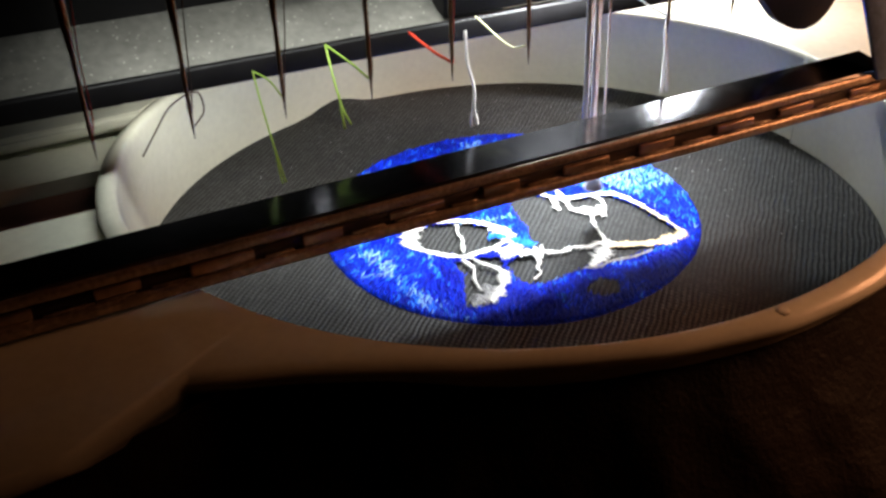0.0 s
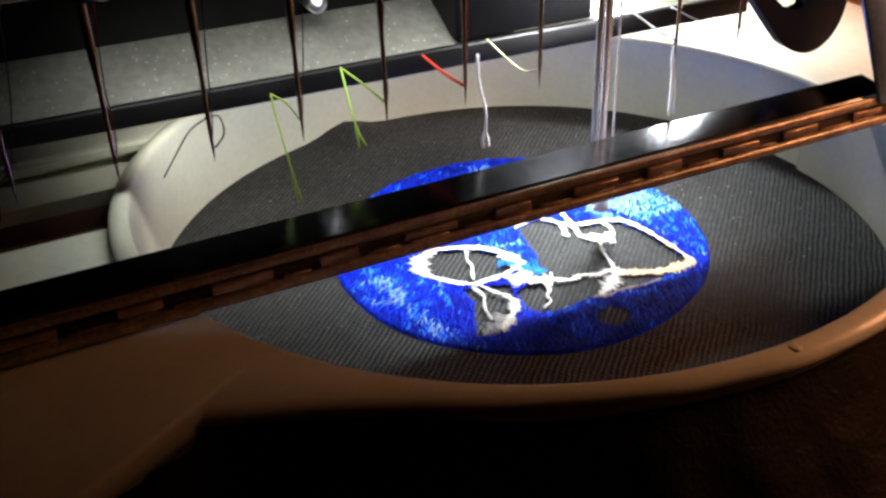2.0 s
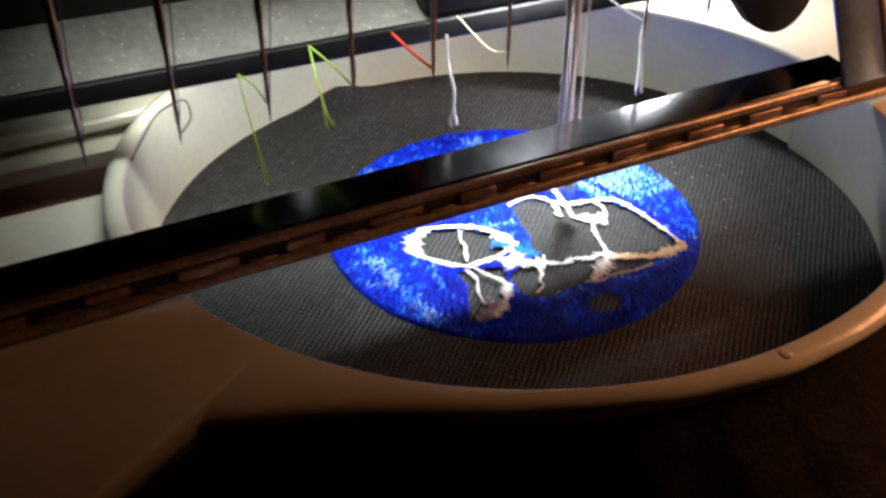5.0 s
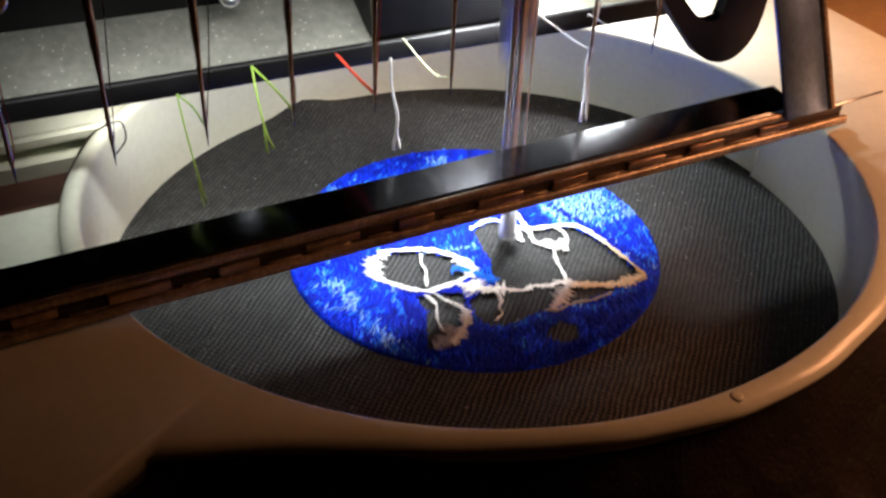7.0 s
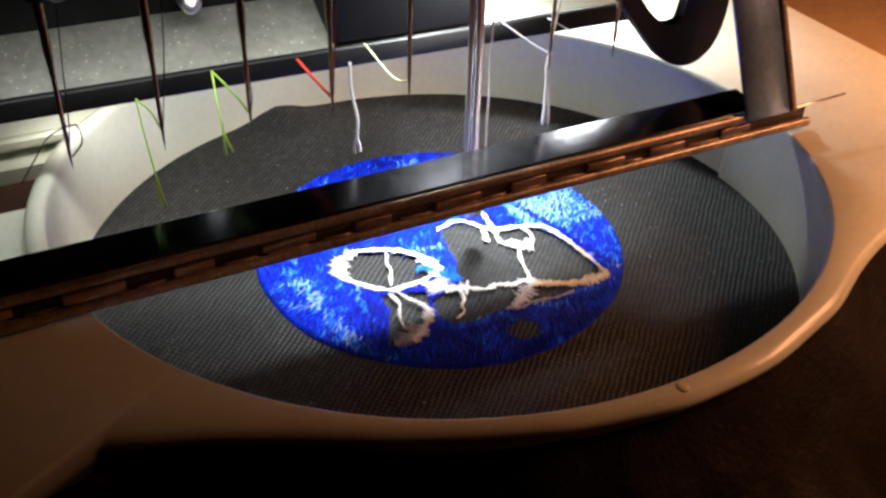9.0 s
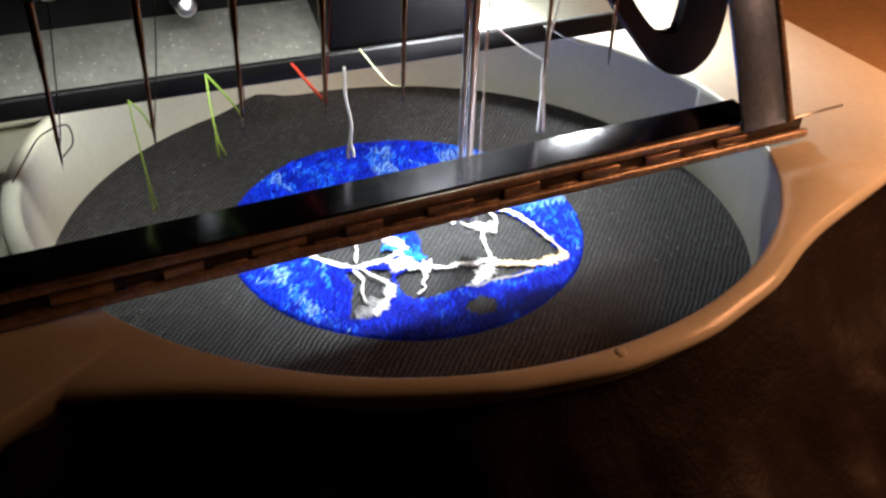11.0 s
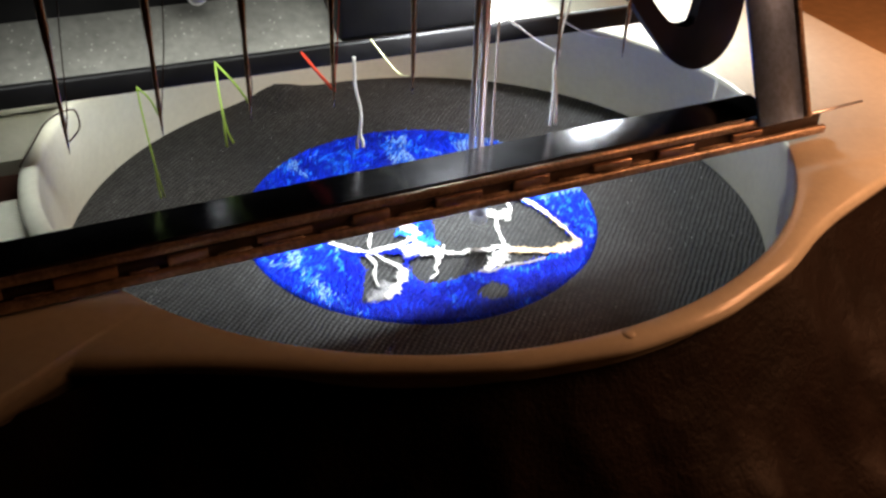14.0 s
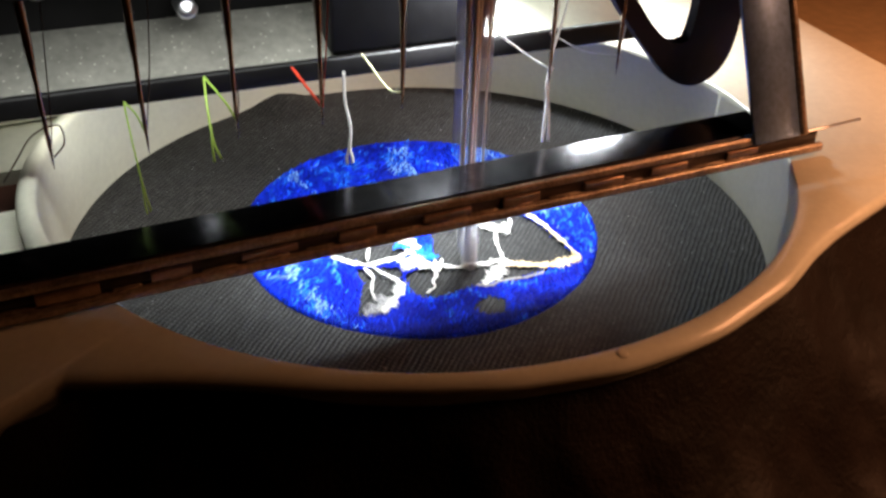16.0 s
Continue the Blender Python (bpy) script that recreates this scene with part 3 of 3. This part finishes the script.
def stitches(name, rows, mat, parent, label="", wide=0.00013, high=0.00012):
    """Each row is one stitch: x, y, z of its two ends, in metres. A flattened, tapered strand."""
    verts, faces = [], []
    for p, q in rows:
        p, q = Vector(p), Vector(q)
        d = q - p
        if d.length < 1e-6:
            continue
        s = Vector((-d.y, d.x, 0)).normalized() * wide
        up = Vector((0, 0, high))
        o = len(verts)
        for u, f, g in ((0, 0.45, 0.1), (0.22, 1, 1), (0.78, 1, 1), (1, 0.45, 0.1)):
            c = p + d * u
            verts += [c - s * f, c - s * f * 0.5 + up * g, c + s * f * 0.5 + up * g, c + s * f]
        for r in range(3):
            for k in range(3):
                faces.append((o + r * 4 + k, o + r * 4 + k + 1, o + r * 4 + 5 + k, o + r * 4 + 4 + k))
    ob = raw(name, verts, faces, mat, parent, label)
    ob["kind"] = "stuff"
    return ob


def garment():
    ob = tagged(new("garment"), "black twill garment clamped in the hoop with an embroidered patch", "garment")
    # panel inside the hoop, slightly drawn in towards the patch
    verts, faces = [(0, 0, FABRIC_Z)], []
    rings, turns = 26, 120
    for r in range(1, rings + 1):
        for i in range(turns):
            p = ell(0.0015, -0.0011, 0.0849, 0.0834, 2 * math.pi * i / turns) * (r / rings)
            z = FABRIC_Z + 0.0006 * noise.noise(Vector((p.x * 45, p.y * 45, 3))) * min(1, (rings - r) / 5)
            back = math.degrees(2 * math.pi * i / turns) - 99
            z += 0.0034 * math.exp(-(back / 5) ** 2) * max(0, (r - rings + 4) / 4)
            verts.append((p.x, p.y, z))
    for i in range(turns):
        faces.append((0, 1 + i, 1 + (i + 1) % turns))
        for r in range(rings - 1):
            a, b = 1 + r * turns, 1 + (r + 1) * turns
            faces.append((a + i, b + i, b + (i + 1) % turns, a + (i + 1) % turns))
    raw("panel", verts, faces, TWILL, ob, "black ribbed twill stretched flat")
    # loose cloth under and around the hoop
    verts, faces = [], []
    rings, turns = 60, 300
    start = [min(outline_reach(0.0014, 0.0008, 2 * math.pi * i / turns), 0.150) for i in range(turns)]
    start = [sum(start[(i + k) % turns] for k in range(-2, 3)) / 5 for i in range(turns)]
    for r in range(rings):
        out = 2.4 * (r / (rings - 1)) ** 1.5
        for i in range(turns):
            a = 2 * math.pi * i / turns
            reach = start[i] - 0.0036 + 0.085 * out
            x, y = 0.0014 + reach * math.cos(a), 0.0008 + reach * math.sin(a)
            z = RIM_Z - 0.0046 - 0.058 * min(1, out * 1.9) + (0.018 * noise.noise(Vector((x * 24, y * 30, 0))) + 0.007 * noise.noise(Vector((x * 85, y * 70, 5))) + 0.002 * noise.noise(Vector((x * 260, y * 240, 5)))) * min(1, out * 3)
            verts.append((x, y, max(0.0015, min(z, RIM_Z - 0.0046))))
    for r in range(rings - 1):
        for i in range(turns):
            k = (i + 1) % turns
            x, y, _ = verts[r * turns + i]
            if y < -0.004 or (x > 0.0 and x < 0.125 and y < 0.02):
                faces.append((r * turns + i, r * turns + k, (r + 1) * turns + k, (r + 1) * turns + i))
    raw("loose_cloth", verts, faces, CLOTH, ob, "loose black cloth hanging in folds below the hoop")
    return ob


GARMENT = garment()


def patch():
    rng = random.Random(4)
    z = FABRIC_Z + 0.0005
    solid, light, dark, pale = [], [], [], []
    step = 0.36
    row = -44.0
    while row < 44:
        col = -44.0 + rng.random() * 3
        while col < 44:
            long = 1.1 + rng.random() * 1.2
            # rows follow a slow bend across the patch
            x, y = col + long / 2, row
            col += long * 0.93
            r = math.hypot(x, y * 1.0)
            if r > 43.0:
                continue
            bend = 0.9 + 0.7 * noise.noise(Vector((x * 0.06, y * 0.06, 1))) + rng.uniform(-0.45, 0.45)
            if inside((x, y), EYE) or inside((x, y), HEAD) or inside((x, y), NECK) or inside((x, y), HOLE):
                continue
            d = Vector((math.cos(bend), math.sin(bend), 0)) * long * 0.62
            j = Vector((rng.uniform(-0.3, 0.3), rng.uniform(-0.3, 0.3), 0))
            c = Vector((x, y, 0)) + j
            zz = z + rng.random() * 0.0004
            p, q = (c - d) * 0.001, (c + d) * 0.001
            if p.length > 0.0436 or q.length > 0.0436:
                p, q = c * 0.001 - d * 0.0004, c * 0.001 + d * 0.0004
            p.z = q.z = zz
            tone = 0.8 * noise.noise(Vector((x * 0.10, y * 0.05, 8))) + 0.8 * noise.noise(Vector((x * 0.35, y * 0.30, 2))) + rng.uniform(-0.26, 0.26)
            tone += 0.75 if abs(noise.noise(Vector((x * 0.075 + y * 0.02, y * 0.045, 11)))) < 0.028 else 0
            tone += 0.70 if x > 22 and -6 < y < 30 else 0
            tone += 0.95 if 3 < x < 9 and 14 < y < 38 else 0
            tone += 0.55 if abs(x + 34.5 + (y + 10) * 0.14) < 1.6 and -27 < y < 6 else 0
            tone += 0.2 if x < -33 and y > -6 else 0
            # fold beside the beak: its shade and lit edge beyond put into thread tones
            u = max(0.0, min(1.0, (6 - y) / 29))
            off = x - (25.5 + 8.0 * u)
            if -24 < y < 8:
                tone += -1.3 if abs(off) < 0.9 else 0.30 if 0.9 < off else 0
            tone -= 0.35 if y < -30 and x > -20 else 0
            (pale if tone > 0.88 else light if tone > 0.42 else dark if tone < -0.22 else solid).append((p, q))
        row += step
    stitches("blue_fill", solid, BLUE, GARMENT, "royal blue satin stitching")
    stitches("light_blue_fill", light, SKY, GARMENT, "lighter blue stitching, also the fold's painted lit edge")
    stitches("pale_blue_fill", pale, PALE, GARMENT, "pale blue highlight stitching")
    stitches("dark_blue_fill", dark, NAVY, GARMENT, "dark blue stitching, also the fold's painted shade")
    # lint and thread dust lying on the cloth
    dust = []
    for _ in range(140):
        a, r = rng.uniform(0, 2 * math.pi), math.sqrt(rng.uniform(0.30, 0.95))
        c = Vector((0.0015 + 0.083 * r * math.cos(a), -0.0011 + 0.080 * r * math.sin(a), FABRIC_Z + 0.0008))
        b = rng.uniform(0, math.pi)
        d = Vector((math.cos(b), math.sin(b), 0)) * rng.uniform(0.00008, 0.0004)
        dust.append((c - d, c + d))
    stitches("lint", dust, GREYT, GARMENT, "tiny pale lint specks", 0.00008, 0.00006)
    # ground of blue under the strands
    verts, faces = [], []
    n = 150
    keep = {}
    for j in range(n):
        for i in range(n):
            x, y = -43.2 + 86.4 * (i + 0.5) / n, -43.2 + 86.4 * (j + 0.5) / n
            if math.hypot(x, y) < 42.9 and not any(inside((x, y), s) for s in (EYE, HEAD, NECK, HOLE)):
                keep[i, j] = 1
    index = {}
    for i, j in keep:
        f = []
        for a, b in ((i, j), (i + 1, j), (i + 1, j + 1), (i, j + 1)):
            if (a, b) not in index:
                index[a, b] = len(verts)
                verts.append((-0.0432 + 0.0864 * a / n, -0.0432 + 0.0864 * b / n, FABRIC_Z + 0.0006))
            f.append(index[a, b])
        faces.append(f)
    raw("underlay", verts, faces, NAVY, GARMENT, "blue underlay stitching")
    # edge cord round the patch
    ring = []
    for i in range(760):
        a = 2 * math.pi * i / 760
        w = rng.uniform(0.0006, 0.0012)
        c = Vector((math.cos(a), math.sin(a), 0))
        t = Vector((-c.y, c.x, 0)) * 0.0004
        p, q = c * (0.0434 - w) - t, c * (0.0434 + w * 0.35) + t
        p.z, q.z = z + 0.0002, FABRIC_Z + 0.0001
        ring.append((p, q))
    stitches("border", ring, BLUE, GARMENT, "satin-stitched blue border")

    def satin(name, points, width, mat, label, closed=False, ragged=0.35):
        pts = [(x, y, 0) for x, y in points]
        line = smooth_line(pts + ([pts[0]] if closed else []), 24)
        rows, carry = [], 0.0
        for a, b in zip(line, line[1:]):
            d = b - a
            while carry < d.length:
                c = a + d * (carry / max(d.length, 1e-6))
                s = Vector((-d.y, d.x, 0)).normalized()
                drift = noise.noise(Vector((c.x * 0.45, c.y * 0.45, 21)))
                w = width * (0.82 + 0.9 * drift) * (1 + rng.uniform(-ragged, ragged) * 1.5) / 2
                slant = d.normalized() * 0.5 + s * rng.uniform(-0.15, 0.15)
                p, q = (c - s * w - slant) * 0.001, (c + s * w + slant) * 0.001
                p.z = q.z = z + 0.00035 + rng.random() * 0.0002
                rows.append((p, q))
                carry += 0.11
            carry -= d.length
        stitches(name, rows, mat, GARMENT, label, 0.00011, 0.00012)

    satin("eye_outline", EYE, 1.2, WHITE, "white satin outline", True, 0.35)
    satin("eye_tuft", ((-27, -2.5), (-25.5, 1), (-24, 3.8), (-20, 5)), 3.0, WHITE, "thick white satin tuft", ragged=0.6)
    satin("eye_tuft", ((-7, -4), (-5, -8), (-7, -11)), 2.6, WHITE, "thick white satin tuft", ragged=0.7)
    satin("cheek_tuft", ((-9, -13), (-6, -16.5), (-2, -18)), 3.2, WHITE, "ragged white satin tuft", ragged=0.8)
    satin("crack", ((-11, -12), (-14, -11.4), (-18, -12.5)), 0.8, WHITE, "thin white crack stitching", ragged=0.5)
    satin("chin_tuft", ((4, -28.5), (7, -26.5), (10, -24.5), (12, -22)), 2.4, WHITE, "ragged white stitching", ragged=0.8)
    satin("crest_tuft", ((15, -6), (17.5, -9), (20, -9.5)), 2.2, WHITE, "ragged white satin tuft", ragged=0.8)
    satin("crest_strand", ((11, 5), (12, 1), (10.5, -4)), 0.8, WHITE, "thin white stitching", ragged=0.6)
    satin("crest_outline", ((2, 5.5), (8.5, 6.5), (14.5, 0), (25.5, -3.5), (28.8, -12)), 1.15, WHITE, "white satin outline")
    satin("beak_edge", ((28.4, -11), (29.4, -19), (29.8, -27)), 1.1, GOLD, "cream satin edge")
    satin("beak_line", ((29.8, -27.2), (21.5, -27), (12.5, -23)), 2.4, GOLD, "cream satin edge")
    satin("mouth_line", ((14, -24), (11.5, -21.2), (8, -21.4), (4.5, -20), (1, -20.2), (-2.5, -18), (-5, -17.4), (-7.5, -15.5), (-11, -12)), 0.9, WHITE, "white satin outline", ragged=0.9)
    satin("jaw_line", ((19, -29.3), (14, -29.6), (9.5, -28.8), (5, -29.3), (2.5, -28.2)), 0.7, GREYT, "thin grey stitching", ragged=0.8)
    satin("neck_line", ((-17.5, -12), (-16.0, -16), (-14.2, -19), (-13.8, -21)), 0.8, WHITE, "white satin outline", ragged=0.8)
    satin("neck_strand", ((-19, -13), (-18.6, -17), (-20.4, -21), (-21, -25)), 0.5, WHITE, "thin white stitching", ragged=0.8)
    satin("neck_tuft", ((-13.2, -21), (-15, -24), (-17, -26.5), (-21, -29.5)), 2.4, WHITE, "ragged white satin tuft", ragged=0.5)
    satin("neck_patch", ((-19, -24), (-20.5, -27), (-25, -29)), 2.4, GREYT, "grey shaded stitching", ragged=0.8)
    satin("crack", ((-13.5, 1), (-14.9, -2), (-15.2, -5), (-16.4, -7.5), (-17.5, -10)), 0.6, WHITE, "thin white crack stitching", ragged=0.5)
    satin("crack", ((15.5, 8), (14.5, 0), (13.5, -6), (17, -9.5), (20.5, -8.5), (21.8, -5), (21.2, -3)), 0.75, WHITE, "thin white crack stitching", ragged=0.6)
    satin("crack", ((16.5, -9), (15.2, -11.6), (14.0, -14.5), (13.4, -17.5), (12.5, -21)), 0.6, WHITE, "thin white crack stitching", ragged=0.5)
    satin("crack", ((-4, -19), (-4.8, -21.4), (-6.4, -23.4), (-6.8, -25.4), (-9.0, -26.6)), 0.5, WHITE, "thin white crack stitching", ragged=0.5)
    satin("crack", ((-9.5, -7), (-7, -8), (-2.5, -15)), 2.0, SKY, "light blue stitching", ragged=0.5)
    for ob in GARMENT.children:
        if ob.name.split(".")[0] not in ("panel", "loose_cloth", "lint"):
            ob.location = (0.0022, 0.0028, 0)


patch()

# ---- movement ----
STEPS = [(0, -6.0, 10.9), (0.5, -5.1, 9.4), (1, -8.7, 8.5), (1.5, -8.2, 7.0), (2, -7.8, 7.6), (2.5, -6.4, 7.9), (3, -5.9, 7.6), (3.5, -5.9, 7.1), (4, -3.9, 7.1), (4.2, -3.9, 6.6),
         (6.3, -1.0, -2.0), (6.5, -0.5, -1.0), (7, 0.0, 0.0), (7.5, 2.5, 0.0), (8, 2.2, 0.1), (8.5, 2.5, -0.1), (9, 0.7, 1.1), (9.2, 0.2, 1.3), (11.3, -0.8, 15.7), (11.5, -0.3, 16.7),
         (12, -2.2, 19.1), (12.5, -2.1, 18.1), (13, -0.8, 17.9), (13.5, -0.1, 17.3), (14, 1.1, 16.3), (14.5, 1.9, 16.5), (15, 1.9, 16.1), (15.5, 1.9, 16.5), (16, 2.9, 16.5)]


def motions():
    rows = [(t, pose(HOME.x + x / 1000, HOME.y + y / 1000, 0)) for t, x, y in STEPS]
    walk(HOOP, rows)
    walk(GARMENT, rows)
    walk(CARRIAGE, [(t, pose(HOME.x + x / 1000, 0, 0)) for t, x, y in STEPS])
    # sixteen strokes in a second and a half
    stroke = [(i / 30, 1 - math.cos(2 * math.pi * 16 / 45 * (i - 30))) for i in range(481)]
    walk(FOOT, [(t, pose(5 * PITCH, 0, 0.0580 + 0.0055 * u)) for t, u in stroke])
    walk(NEEDLE_BAR_THING, [(t, pose(5 * PITCH + 0.0014, 0.0052, 0.0905 + 0.019 * u)) for t, u in stroke])


motions()
